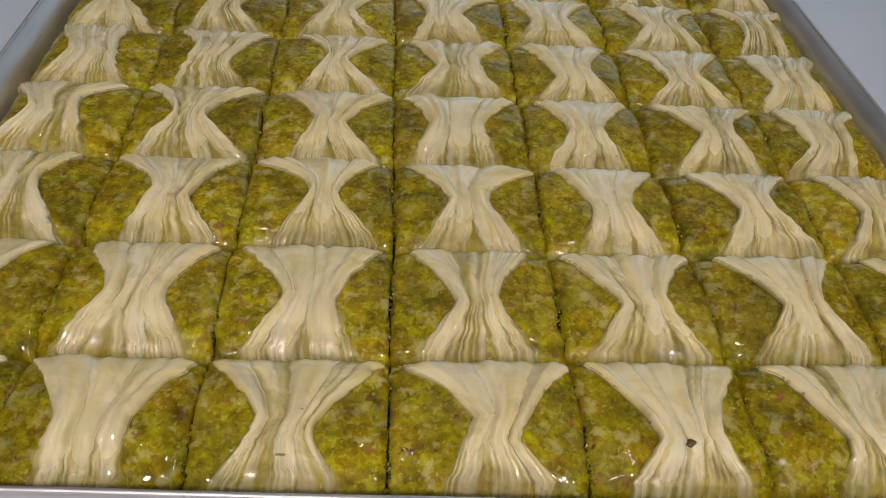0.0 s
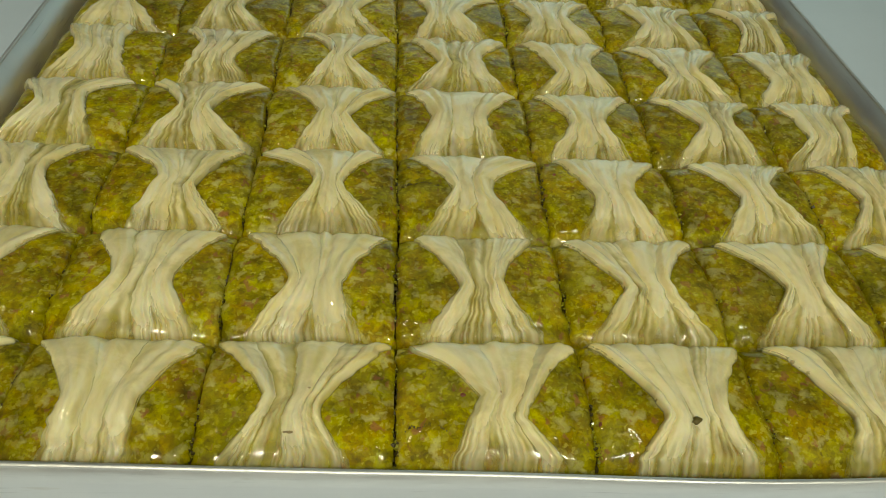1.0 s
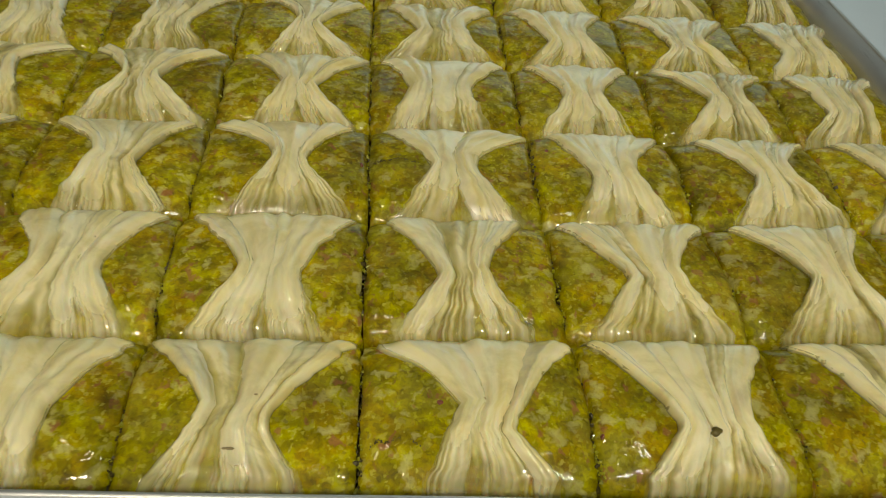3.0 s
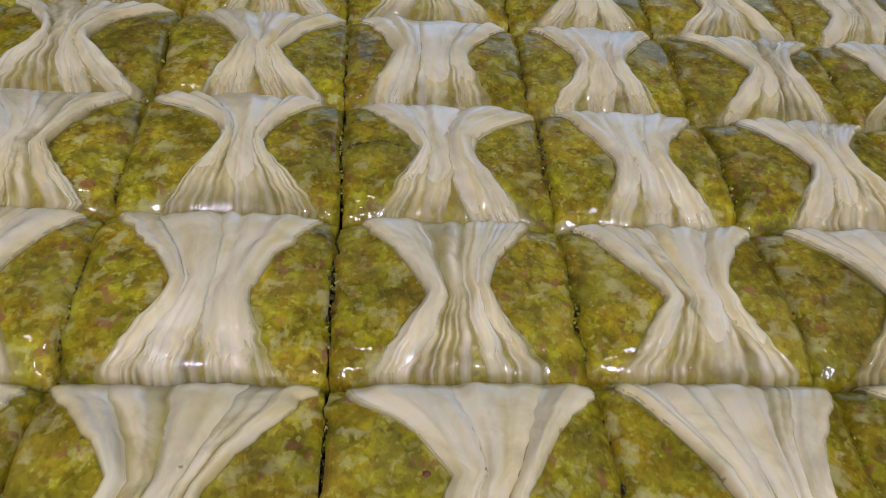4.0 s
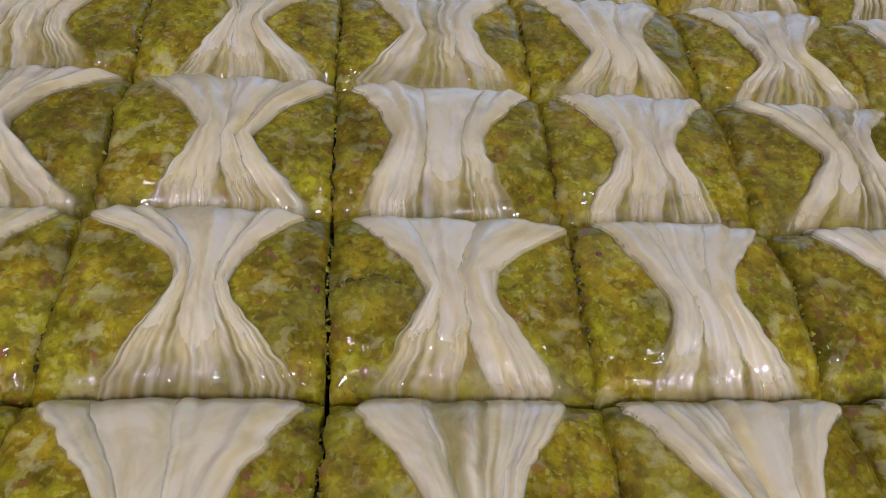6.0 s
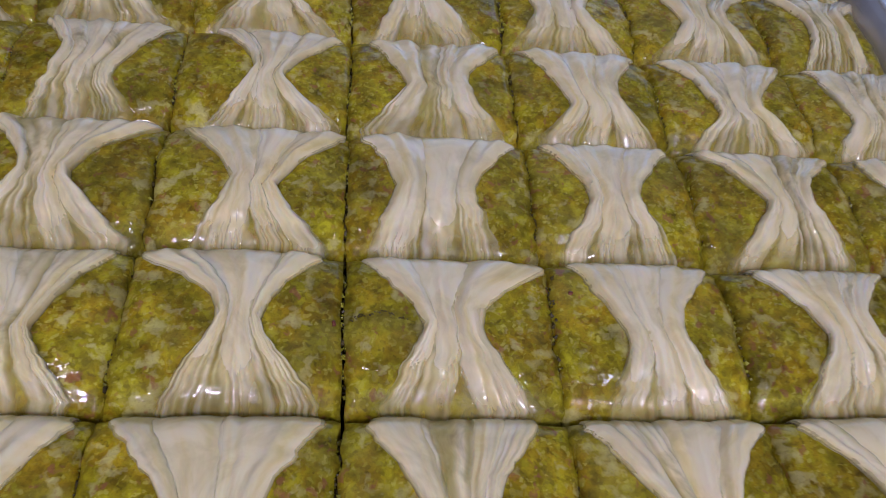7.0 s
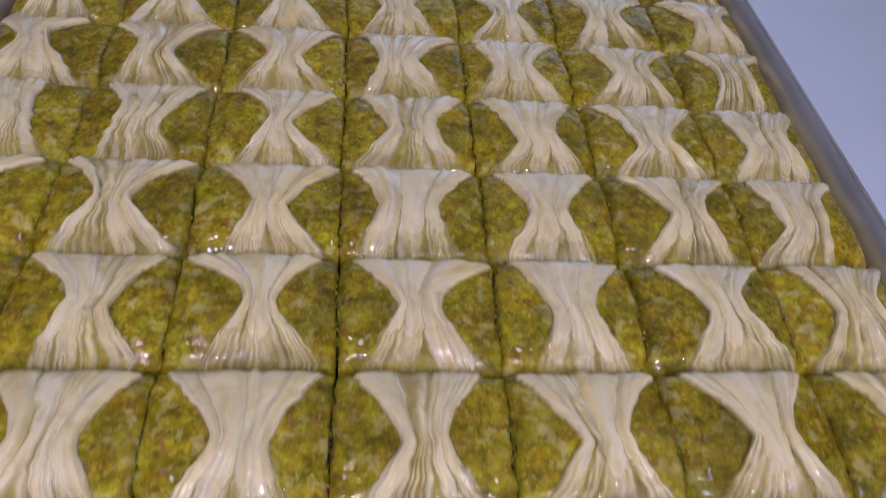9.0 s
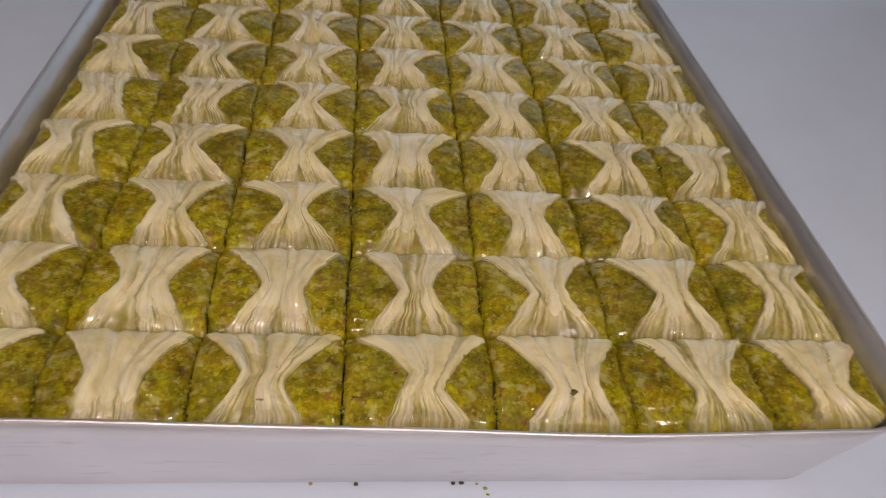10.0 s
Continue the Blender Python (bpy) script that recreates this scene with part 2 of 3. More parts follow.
PISTACHIO = pistachio_material()
FILO = filo_material("soaked_filo", 0.60)
FILO_FOLD = filo_material("folded_filo", 0.26)
ALUMINIUM = aluminium_material()
COUNTER_WHITE = plain_material("white_laminate", (0.66, 0.74, 0.86), 0.38, 0.06, 9, 0.0004)
COUNTER_BODY = plain_material("white_board", (0.7, 0.7, 0.7), 0.5)
WALL_PAINT = plain_material("grey_paint", (0.36, 0.39, 0.43), 0.7, 0.05, 2)
CEILING_PAINT = plain_material("white_ceiling_paint", (0.60, 0.60, 0.60), 0.8, 0.04, 2)
FLOOR_TILE = plain_material("floor_tile", (0.30, 0.28, 0.26), 0.4, 0.1, 3)
CRUMB = plain_material("baked_green_crumb", (0.080, 0.058, 0.008), 0.55, 0.6, 300, 0.0004, 0.1)
BRIGHT_CRUMB = plain_material("pistachio_green_crumb", (0.38, 0.36, 0.02), 0.35, 0.5, 300, 0.0004, 0.5)
RED_CRUMB = plain_material("red_pistachio_skin", (0.22, 0.06, 0.025), 0.4, 0.4, 300, 0.0004, 0.4)
DARK_SPOT = plain_material("browned_filo", (0.12, 0.09, 0.014), 0.5, 0.4, 300, 0.0004, 0.0)
TOASTED = plain_material("toasted_filo", (0.34, 0.25, 0.11), 0.5, 0.4, 300, 0.0004, 0.1)
SYRUP_SPOT = plain_material("dried_syrup", (0.45, 0.34, 0.06), 0.3, 0.3, 300, 0.0004, 0.5)


# ---- mesh helpers ----
def mesh_of(name, verts, faces, mat, uvs=None, smooth=True, ribs=None):
    me = bpy.data.meshes.new(name)
    me.from_pydata(verts, [], faces)
    me.materials.append(mat)
    if uvs is not None:
        layer = me.uv_layers.new(name="along_folds")
        idx = np.empty(len(me.loops), dtype=np.int32)
        me.loops.foreach_get("vertex_index", idx)
        layer.data.foreach_set("uv", np.asarray(uvs, dtype=np.float32)[idx].ravel())
    if ribs is not None:
        me.uv_layers.new(name="thickness").data.foreach_set("uv", np.asarray(ribs, dtype=np.float32)[idx].ravel())
    me.polygons.foreach_set("use_smooth", [smooth] * len(me.polygons))
    me.update()
    return me


def part(name, me, parent, label=""):
    ob = new(name, me)
    ob.parent = parent
    return tagged(ob, label)


def grid_faces(nu, nv):
    return [(a * nv + b, (a + 1) * nv + b, (a + 1) * nv + b + 1, a * nv + b + 1) for a in range(nu - 1) for b in range(nv - 1)]


def bevelled_box(name, lo, hi, mat, r):
    bm = bmesh.new()
    bmesh.ops.create_cube(bm, size=1.0)
    for v in bm.verts:
        v.co = Vector([lo[k] + (v.co[k] + 0.5) * (hi[k] - lo[k]) for k in range(3)])
    if r:
        bmesh.ops.bevel(bm, geom=bm.edges[:], offset=r, segments=3, affect="EDGES", profile=0.5)
    me = bpy.data.meshes.new(name)
    bm.to_mesh(me)
    bm.free()
    me.materials.append(mat)
    return me


# ---- the room that closes the place ----
COUNTER_Z = -0.0125                     # the tray is deeper than the pastry's visible part
RX, RY0, RY1, FLOOR_Z = 2.6, -6.4, 2.8, COUNTER_Z - 0.9
for name, lo, hi, mat in (
    ("floor", (-RX, RY0, FLOOR_Z - 0.1), (RX, RY1, FLOOR_Z), FLOOR_TILE),
    ("ceiling", (-RX, RY0, CEILING), (RX, RY1, CEILING + 0.1), CEILING_PAINT),
    ("wall_north", (-RX, RY1, FLOOR_Z), (RX, RY1 + 0.1, CEILING), WALL_PAINT),
    ("wall_south", (-RX, RY0 - 0.1, FLOOR_Z), (RX, RY0, CEILING), WALL_PAINT),
    ("wall_west", (-RX - 0.1, RY0, FLOOR_Z), (-RX, RY1, CEILING), WALL_PAINT),
    ("wall_east", (RX, RY0, FLOOR_Z), (RX + 0.1, RY1, CEILING), WALL_PAINT),
):
    tagged(new(name, bevelled_box(name, lo, hi, mat, 0)), "plain pale painted room surface around the counter", name.split("_")[0], kind="structure")

counter = tagged(new("counter"), "long plain white laminate counter under the tray", "counter")
counter.location = (0, 0.3, FLOOR_Z)
part("worktop", bevelled_box("worktop", (-1.5, -0.75, 0.86), (1.5, 0.95, 0.9), COUNTER_WHITE, 0.004), counter, "smooth white laminate worktop")
part("cabinet_body", bevelled_box("cabinet_body", (-1.45, -0.68, 0.0), (1.45, 0.9, 0.859), COUNTER_BODY, 0.003), counter)

# ---- the tray ----
SEAMS = (-0.1620, -0.1075, -0.0545, 0.0010, 0.0575, 0.1097, 0.1657, 0.2185)
ROW, ROWS_IN_TRAY = 0.0487, 12
RIM_Z = 0.050
TRAY_L, TRAY_R, TRAY_F, TRAY_B = -0.1685, 0.2225, -0.0005, 0.605   # inside of the rim
FLARE = 0.014                                                    # how far the walls lean out
FOOT_Z = COUNTER_Z + 0.0065                                      # where the walls begin to curve in


def rim_bow(x, y):
    """The thin front wall is a little bent outwards."""
    if y > 0.08:
        return 0.0
    return -0.0030 * math.exp(-((x - 0.10) / 0.07) ** 2) + 0.0030 * math.exp(-((x + 0.13) / 0.09) ** 2)


def tray_ring(inset, z, corner, n=10, along=18):
    """Points round the tray at a height; inset from the rim's inside (minus: outside)."""
    x0, x1, y0, y1 = TRAY_L + inset, TRAY_R - inset, TRAY_F + inset, TRAY_B - inset
    pts = []
    for cx, cy, a0, ex, ey in ((x1 - corner, y0 + corner, -90, 1, 0), (x1 - corner, y1 - corner, 0, 0, 1), (x0 + corner, y1 - corner, 90, -1, 0), (x0 + corner, y0 + corner, 180, 0, -1)):
        for k in range(n + 1):
            a = radians(a0 + 90 * k / n)
            pts.append((cx + corner * math.cos(a), cy + corner * math.sin(a)))
        # the straight run to the next corner
        nx = {-90: (x1, y1 - corner), 0: (x0 + corner, y1), 90: (x0, y0 + corner), 180: (x1 - corner, y0)}[a0]
        lx, ly = pts[-1]
        for k in range(1, along):
            f = k / along
            pts.append((lx + (nx[0] - lx) * f, ly + (nx[1] - ly) * f))
    h = max(0.0, z / RIM_Z)
    return [(x, y + rim_bow(x, y) * h + 0.0008 * h * noise.noise((x * 9, y * 9, 3.1)), z) for x, y in pts]


def loft(name, rings, mat, close=False):
    n = len(rings[0])
    verts = [p for r in rings for p in r]
    faces = []
    for k in range(len(rings) - (0 if close else 1)):
        a, b = k * n, ((k + 1) % len(rings)) * n
        faces += [(a + i, a + (i + 1) % n, b + (i + 1) % n, b + i) for i in range(n)]
    return verts, faces


tray = tagged(new("baking_tray"), "shallow worn aluminium baking tray full of pastry", "tray", "")
inner = [tray_ring(FLARE + 0.010, COUNTER_Z + 0.0022, 0.012), tray_ring(FLARE + 0.003, COUNTER_Z + 0.0030, 0.018), tray_ring(FLARE, FOOT_Z, 0.020)]
inner += [tray_ring(FLARE * (1 - f), FOOT_Z + (RIM_Z - FOOT_Z) * f, 0.020 + 0.006 * f) for f in (0.25, 0.5, 0.75, 1.0)]
outer = [tray_ring(FLARE * (1 - f) - 0.0012, FOOT_Z + (RIM_Z - FOOT_Z) * f, 0.021 + 0.006 * f) for f in (1.0, 0.75, 0.5, 0.25, 0.0)]
outer += [tray_ring(FLARE + 0.003, COUNTER_Z + 0.0010, 0.019), tray_ring(FLARE + 0.010, COUNTER_Z, 0.012)]
v, f = loft("pan", inner + outer, ALUMINIUM)
n_ring = len(inner[0])
f.append(tuple(range(n_ring))[::-1])
f.append(tuple(range(len(v) - n_ring, len(v))))
part("pan", mesh_of("pan", v, f, ALUMINIUM), tray)
lip = []
for k in range(8):
    a = 2 * math.pi * k / 8
    lip.append(tray_ring(-0.0008 + 0.0009 * math.cos(a), RIM_Z + 0.0007 * math.sin(a), 0.027))
v, f = loft("rim", lip, ALUMINIUM, True)
part("rim", mesh_of("rim", v, f, ALUMINIUM), tray, "rolled aluminium rim")


# ---- the pastries ----
BASE_Z, SIDE_Z, CREST_Z = COUNTER_Z + 0.0035, 0.0345, 0.0462
FRONT_POWER, REAR_POWER = 2.4, 4.6   # the loaves slope to the front and stay high at the rear


def seam(i, y):
    edge = 0.35 if i in (0, 7) else 1.0
    return SEAMS[i] + edge * (0.0009 * noise.noise((y * 14, i * 7.3, 0.4)) + 0.0011 * noise.noise((y * 55, i * 3.1, 5.0)) + 0.0010 * noise.noise((y * 230, i * 9.1, 2.0)))


def row_line(j, x):
    if j == 0:
        return 0.0035
    return ROW * j + 0.0011 * noise.noise((x * 16, j * 5.7, 1.7)) + 0.0003 * noise.noise((x * 80, j * 2.9, 8.0))


def signed_power(a, n):
    return math.copysign(abs(a) ** n, a)


def inside_tray(x, y, z):
    """Keep the pastry clear of the leaning walls."""
    inset = FLARE * (1 - max(0.0, z - FOOT_Z) / (RIM_Z - FOOT_Z)) + 0.0012
    x, y = min(max(x, TRAY_L + inset), TRAY_R - inset), min(max(y, TRAY_F + inset), TRAY_B - inset)
    r = 0.026
    cx, cy = min(max(x, TRAY_L + inset + r), TRAY_R - inset - r), min(max(y, TRAY_F + inset + r), TRAY_B - inset - r)
    d = math.hypot(x - cx, y - cy)
    if d > r:
        x, y = cx + (x - cx) * r / d, cy + (y - cy) * r / d
    return x, y, z


class Loaf:
    """The rounded block of one pastry: u runs across it, w over its back from front to rear."""

    def __init__(self, row, col):
        self.row, self.col = row, col
        self.seed = row * 13.7 + col * 3.1
        self.crest = CREST_Z + 0.0008 * noise.noise((row * 2.3, col * 4.1, 2.0))
        xm = (SEAMS[col - 1] + SEAMS[col]) / 2
        self.origin = Vector((xm, ROW * (row - 0.5), BASE_Z))

    def depth(self, w):
        return 0.5 - 0.5 * signed_power(math.cos(math.pi * w), 2 / self.power(w))

    def ragged(self, y, side):
        """Half the width of the knife cut, torn here and there."""
        return 0.00045 + 0.0005 * noise.noise((y * 70, self.seed, side * 5.0)) + 0.0007 * noise.noise((y * 420, self.seed, side * 9.0))

    def power(self, w):
        return FRONT_POWER if w < 0.5 else REAR_POWER

    def at(self, u, w, lift=0.0):
        v = self.depth(w)
        s = max(0.0, math.sin(math.pi * w))
        power = self.power(w)
        rise = s ** (2 / power)
        xm = SEAMS[self.col - 1] * (1 - u) + SEAMS[self.col] * u
        y0, y1 = row_line(self.row - 1, xm) + 0.0005, row_line(self.row, xm) - 0.0005
        y = y0 + (y1 - y0) * v
        x0, x1 = seam(self.col - 1, y) + self.ragged(y, 1), seam(self.col, y) - self.ragged(y, 2)
        x = x0 + (x1 - x0) * u
        e = min(u, 1 - u)
        outer_side = (self.col == 1 and u < 0.5) or (self.col == 7 and u > 0.5)
        drop = 0.0015 * (2 * abs(u - 0.5)) ** 2.4 + 0.0009 * math.exp(-e / 0.014)
        if outer_side:
            drop += 0.0010 * (2 * abs(u - 0.5)) ** 2.0
            drop += 0.006 * max(0.0, 1 - e / 0.16) ** 2.0
        z = SIDE_Z + (self.crest - SIDE_Z) * rise - drop * rise
        ny, nz = signed_power(math.cos(math.pi * w), 2 - 2 / power) / (y1 - y0) * 2, s ** (2 - 2 / power) / (self.crest - SIDE_Z)
        q = math.hypot(ny, nz) or 1
        y, z = y - lift * ny / q, z + lift * nz / q
        return Vector(inside_tray(x, y, z)) - self.origin

    def body(self, nu=22, nw=46):
        verts, faces = [], []
        for a in range(nu):
            f = a / (nu - 1)
            u = 0.5 - 0.5 * math.copysign(abs(1 - 2 * f) ** 0.72, 1 - 2 * f)
            for b in range(nw):
                w = b / (nw - 1)
                q = self.origin + self.at(u, w)
                rough = 0.0005 * noise.noise(q * 130) + 0.0003 * noise.noise(q * 420)
                verts.append(self.at(u, w, rough))
        faces = grid_faces(nu, nw)
        rim_ids = [a * nw for a in range(nu)] + [(nu - 1) * nw + b for b in range(1, nw)] + [a * nw + nw - 1 for a in range(nu - 2, -1, -1)] + [b for b in range(nw - 2, 0, -1)]
        n0 = len(verts)
        for level in (0.55, 0.0):
            for i in rim_ids:
                q = verts[i] + self.origin
                z = BASE_Z + (q.z - BASE_Z) * level
                jag = 0.0005 * noise.noise((q.x * 300, q.y * 300, z * 300))
                verts.append(Vector(inside_tray(q.x + jag, q.y + jag * 0.4, z)) - self.origin)
        m = len(rim_ids)
        for i in range(m):
            k = (i + 1) % m
            faces.append((rim_ids[k], rim_ids[i], n0 + i, n0 + k))
            faces.append((n0 + k, n0 + i, n0 + m + i, n0 + m + k))
        faces.append(tuple(n0 + m + i for i in range(m)))
        return verts, faces


def smooth_step(x):
    x = min(1.0, max(0.0, x))
    return x * x * (3 - 2 * x)


def share_out(rng, n, low, high):
    """n + 1 rising places from 0 to 1, unevenly spaced."""
    parts = [rng.uniform(low, high) for _ in range(n)]
    places, total = [0.0], sum(parts)
    for q in parts:
        places.append(places[-1] + q / total)
    return places


class Ribbon:
    """The gathered filo over a loaf: wide at the rear and front, drawn in to a waist, in soft pleats that split into finer ones towards the front."""

    def __init__(self, loaf, shape):
        self.loaf = loaf
        self.bl, self.wl, self.fl, self.br, self.wr, self.fr, self.waist_l, self.waist_r = shape
        self.waist = (self.waist_l + self.waist_r) / 2
        self.rng = random.Random(int(loaf.row * 100 + loaf.col))
        n = self.rng.randint(3, 5)
        self.cuts = share_out(self.rng, n, 0.6, 1.7)
        self.high = [self.rng.uniform(0.3, 1.0) for _ in range(n)]
        self.high[0], self.high[-1] = self.rng.uniform(0.8, 1.1), self.rng.uniform(0.7, 1.1)
        self.skew = [self.rng.uniform(0.65, 1.5) for _ in range(n)]
        self.inner = [share_out(self.rng, self.rng.randint(2, 3), 0.6, 1.5) for _ in range(n)]
        self.inner_high = [[self.rng.uniform(0.45, 1.0) for _ in q] for q in self.inner]
        self.ribs = self.rng.uniform(30, 46)

    def run(self, v, left):
        """The smooth line of a border, and how far its torn edge strays from it."""
        front, mid, back = (self.fl, self.wl, self.bl) if left else (self.fr, self.wr, self.br)
        k = self.waist_l if left else self.waist_r
        far = 0.6 + 2.2 * abs(v - k)
        side = 0.0 if left else 6.0
        wob = far * (0.018 * noise.noise((v * 5, self.loaf.seed, 3.0 + side)) + 0.013 * noise.noise((v * 15, self.loaf.seed, 4.0 + side)) + 0.008 * noise.noise((v * 45, self.loaf.seed, 14.0 + side)))
        if v < k:
            f, end, pw = min(1.15, (k - v) / max(0.05, k - 0.12)), front, 1.32
        else:
            f, end, pw = min(1.1, (v - k) / max(0.05, 0.88 - k)), back, 1.42
        return mid + (end - mid) * f ** pw, wob

    def rails(self, v):
        return self.run(v, True) + self.run(v, False)

    def across(self, s, rails):
        l, wl, r, wr = rails
        u = l + (r - l) * s + wl * (1 - s) ** 7 + wr * s ** 7
        return min(max(u, 0.015), 0.985)

    def bent(self, s, v):
        """Where a line of the sheet runs: pleats lean and wander on their way."""
        return s + (0.13 * noise.noise((v * 1.5, s * 1.3, self.loaf.seed)) + 0.012 * noise.noise((v * 4.0, s * 5.0, self.loaf.seed + 2))) * math.sin(math.pi * s)

    def pleat(self, s, v):
        """Fullness of the pleats, 0 in a crease to about 1 on a crest."""
        s = min(max(self.bent(s, v), 0.0), 0.9999)
        k = 0
        while s > self.cuts[k + 1]:
            k += 1
        g = (s - self.cuts[k]) / (self.cuts[k + 1] - self.cuts[k])
        broad = max(0.0, 1 - abs(2 * g ** self.skew[k] - 1) ** 2.2) ** 0.75
        inner, i = self.inner[k], 0
        while g > inner[i + 1] and i < len(inner) - 2:
            i += 1
        q = (g - inner[i]) / (inner[i + 1] - inner[i])
        narrow = max(0.0, 1 - abs(2 * q - 1) ** 2.0) ** 0.8 * self.inner_high[k][i]
        front = smooth_step((self.waist + 0.10 - v) / 0.34)
        behind = 0.50 * smooth_step((v - self.waist - 0.05) / 0.3)
        split = max(front * 0.62, behind)
        return self.high[k] * ((1 - split) * broad + split * narrow * (0.55 + 0.45 * broad))

    def stretch(self, v):
        """0 behind the waist, 1 where the front is stretched out."""
        return smooth_step((self.waist + 0.04 - v) / 0.30)

    def fan(self, s, v):
        """Narrow ridges of the stretched front, with slack skin between them."""
        way = s * self.ribs + 6.5 * noise.noise((s * 3.6, v * 0.8, self.loaf.seed + 4)) + 1.2 * noise.noise((s * 14, v * 0.8, self.loaf.seed + 5))
        tall = 0.55 + 1.2 * noise.noise((s * 9, v * 1.5, self.loaf.seed + 9))
        return min(1.1, max(0.08, tall)) * (math.cos(way) ** 2) ** 1.4

    def drape(self, s, v):
        """Broader ridges of the rear, which run together at the waist."""
        way = s * self.ribs * 0.42 + 3.0 * noise.noise((s * 3.5, v * 0.9, self.loaf.seed + 14))
        tall = 0.6 + 1.0 * noise.noise((s * 6, v * 1.5, self.loaf.seed + 19))
        return min(1.1, max(0.1, tall)) * (math.cos(way) ** 2) ** 0.9

    def rear(self, v):
        return smooth_step((v - self.waist - 0.02) / 0.25)

    def lift(self, s, v, width):
        gather = min(1.0, max(0.0, 1.15 - width))
        high, front = 0.0012 + 0.0016 * gather ** 1.3, self.stretch(v)
        crumple = 0.00018 * noise.noise((s * 12, v * 1.6, self.loaf.seed + 6)) + 0.00016 * noise.noise((s * 4, v * 7, self.loaf.seed + 7))
        return 0.0005 + (high * (1 - 0.35 * front) * self.pleat(s, v) + 0.00085 * front * self.fan(s, v) + 0.0010 * self.rear(v) * self.drape(s, v) + crumple) * self.ends(v)

    def ends(self, v):
        """The layers lie flat where they go down between the loaves."""
        return min(1.0, 0.3 + max(0.0, 0.975 - v) / 0.09, 0.7 + v / 0.10)

    def full(self, s, v):
        front, rear = self.stretch(v), self.rear(v)
        return min(1.0, (1 - 0.75 * front - 0.5 * rear) * self.pleat(s, v) + 0.85 * front * self.fan(s, v) + 0.7 * rear * self.drape(s, v))

    def sheet(self):
        verts, uvs, body = [], [], []
        ns, nw = (104, 62) if self.loaf.row <= 6 else (52, 36)
        for a in range(ns):
            s = a / (ns - 1)
            for b in range(nw):
                w = 0.01 + 0.98 * b / (nw - 1)
                v = self.loaf.depth(w)
                rails = self.rails(v)
                h = self.lift(s, v, rails[2] - rails[0]) if 0 < a < ns - 1 else -0.0003
                verts.append(self.loaf.at(self.across(s, rails), w, h))
                uvs.append((s, v))
                body.append((self.full(s, v), min(s, 1 - s)))
        return verts, grid_faces(ns, nw), uvs, body

    def fold(self, k, lo, hi, height):
        """A second layer that lies over pleat k as a soft rounded band and runs out into the sheet at its ends."""
        verts, uvs, body = [], [], []
        na, nw = (17, 56) if self.loaf.row <= 6 else (9, 32)
        lean, shift = self.rng.choice((-1, 1)) * self.rng.uniform(0.15, 0.45), self.rng.uniform(0, 50)
        last = len(self.cuts) - 2
        a0, a1 = self.cuts[k] - (0.0 if k == 0 else 0.02), self.cuts[k + 1] + (0.0 if k == last else 0.02)
        for i in range(na):
            a = -1 + 2 * i / (na - 1)
            for b in range(nw):
                w = lo + (hi - lo) * b / (nw - 1)
                v = self.loaf.depth(w)
                rails = self.rails(v)
                fade = smooth_step((w - lo) / 0.34)
                if hi < 0.98:
                    fade *= smooth_step((hi - w) / 0.12)
                # the band narrows towards the front end, to one side
                g = 0.5 + (0.5 * a * (0.45 + 0.55 * fade)) + 0.05 * noise.noise((v * 1.8, shift, a))
                s = min(max(a0 + (a1 - a0) * g, 0.0), 1.0)
                dome = max(0.0, 1 - abs(a) ** 2.4) ** 0.8 * (1 + lean * a)
                dent = 1 + 0.35 * noise.noise((a * 2.5, v * 2.2, shift + 3))
                h = self.lift(s, v, rails[2] - rails[0]) + (height * fade * dome * dent - 0.00012 - 0.0003 * (1 - fade)) * self.ends(v)
                if abs(a) == 1:
                    h -= 0.0004
                verts.append(self.loaf.at(self.across(s, rails), w, h))
                uvs.append((s + shift, v))
                body.append((0.35 + 0.65 * dome, min(0.5 * (1 - abs(a)), 0.22 * fade) + 0.005))
        return verts, grid_faces(na, nw), uvs, body


def pastry(row, col, shape):
    thing = tagged(new("pistachio_pastry"), "syrup-soaked pistachio pastry under a gathered cream filo ribbon", "pastry", "pastries in the tray")
    loaf = Loaf(row, col)
    thing.location = loaf.origin
    v, f = loaf.body()
    part("pistachio_body", mesh_of("pistachio_body", v, f, PISTACHIO), thing, "moist olive green ground pistachio block")
    rib = Ribbon(loaf, shape)
    v, f, uv, body = rib.sheet()
    ribbon = part("filo_ribbon", mesh_of("filo_ribbon", v, f, FILO, uv, True, body), thing, "pleated glossy cream filo ribbon")
    last = len(rib.cuts) - 2
    layers = [(0, rib.rng.uniform(0.02, 0.22), 0.99), (last, rib.rng.uniform(0.02, 0.22), 0.99)]
    for k in rib.rng.sample(range(1, last), rib.rng.randint(1, max(1, last - 2))):
        layers.append((k, *rib.rng.choice(((0.06, 0.99), (0.12, 0.99), (0.18, 0.99)))))
    for k, lo, hi in layers:
        v, f, uv, body = rib.fold(k, lo, hi, rib.rng.uniform(0.0005, 0.0009) if 0 < k < last else rib.rng.uniform(0.0006, 0.0010))
        part("fold", mesh_of("fold", v, f, FILO_FOLD, uv, True, body), ribbon)
    return thing, loaf, rib


# shape of each ribbon: rear, waist and front of its left edge, then of its right edge, in parts of the width; then how deep each waist lies
def pastry_row(row, shapes):
    for col, shape in enumerate(shapes, 1):
        PLACED[row, col] = pastry(row, col, shape)


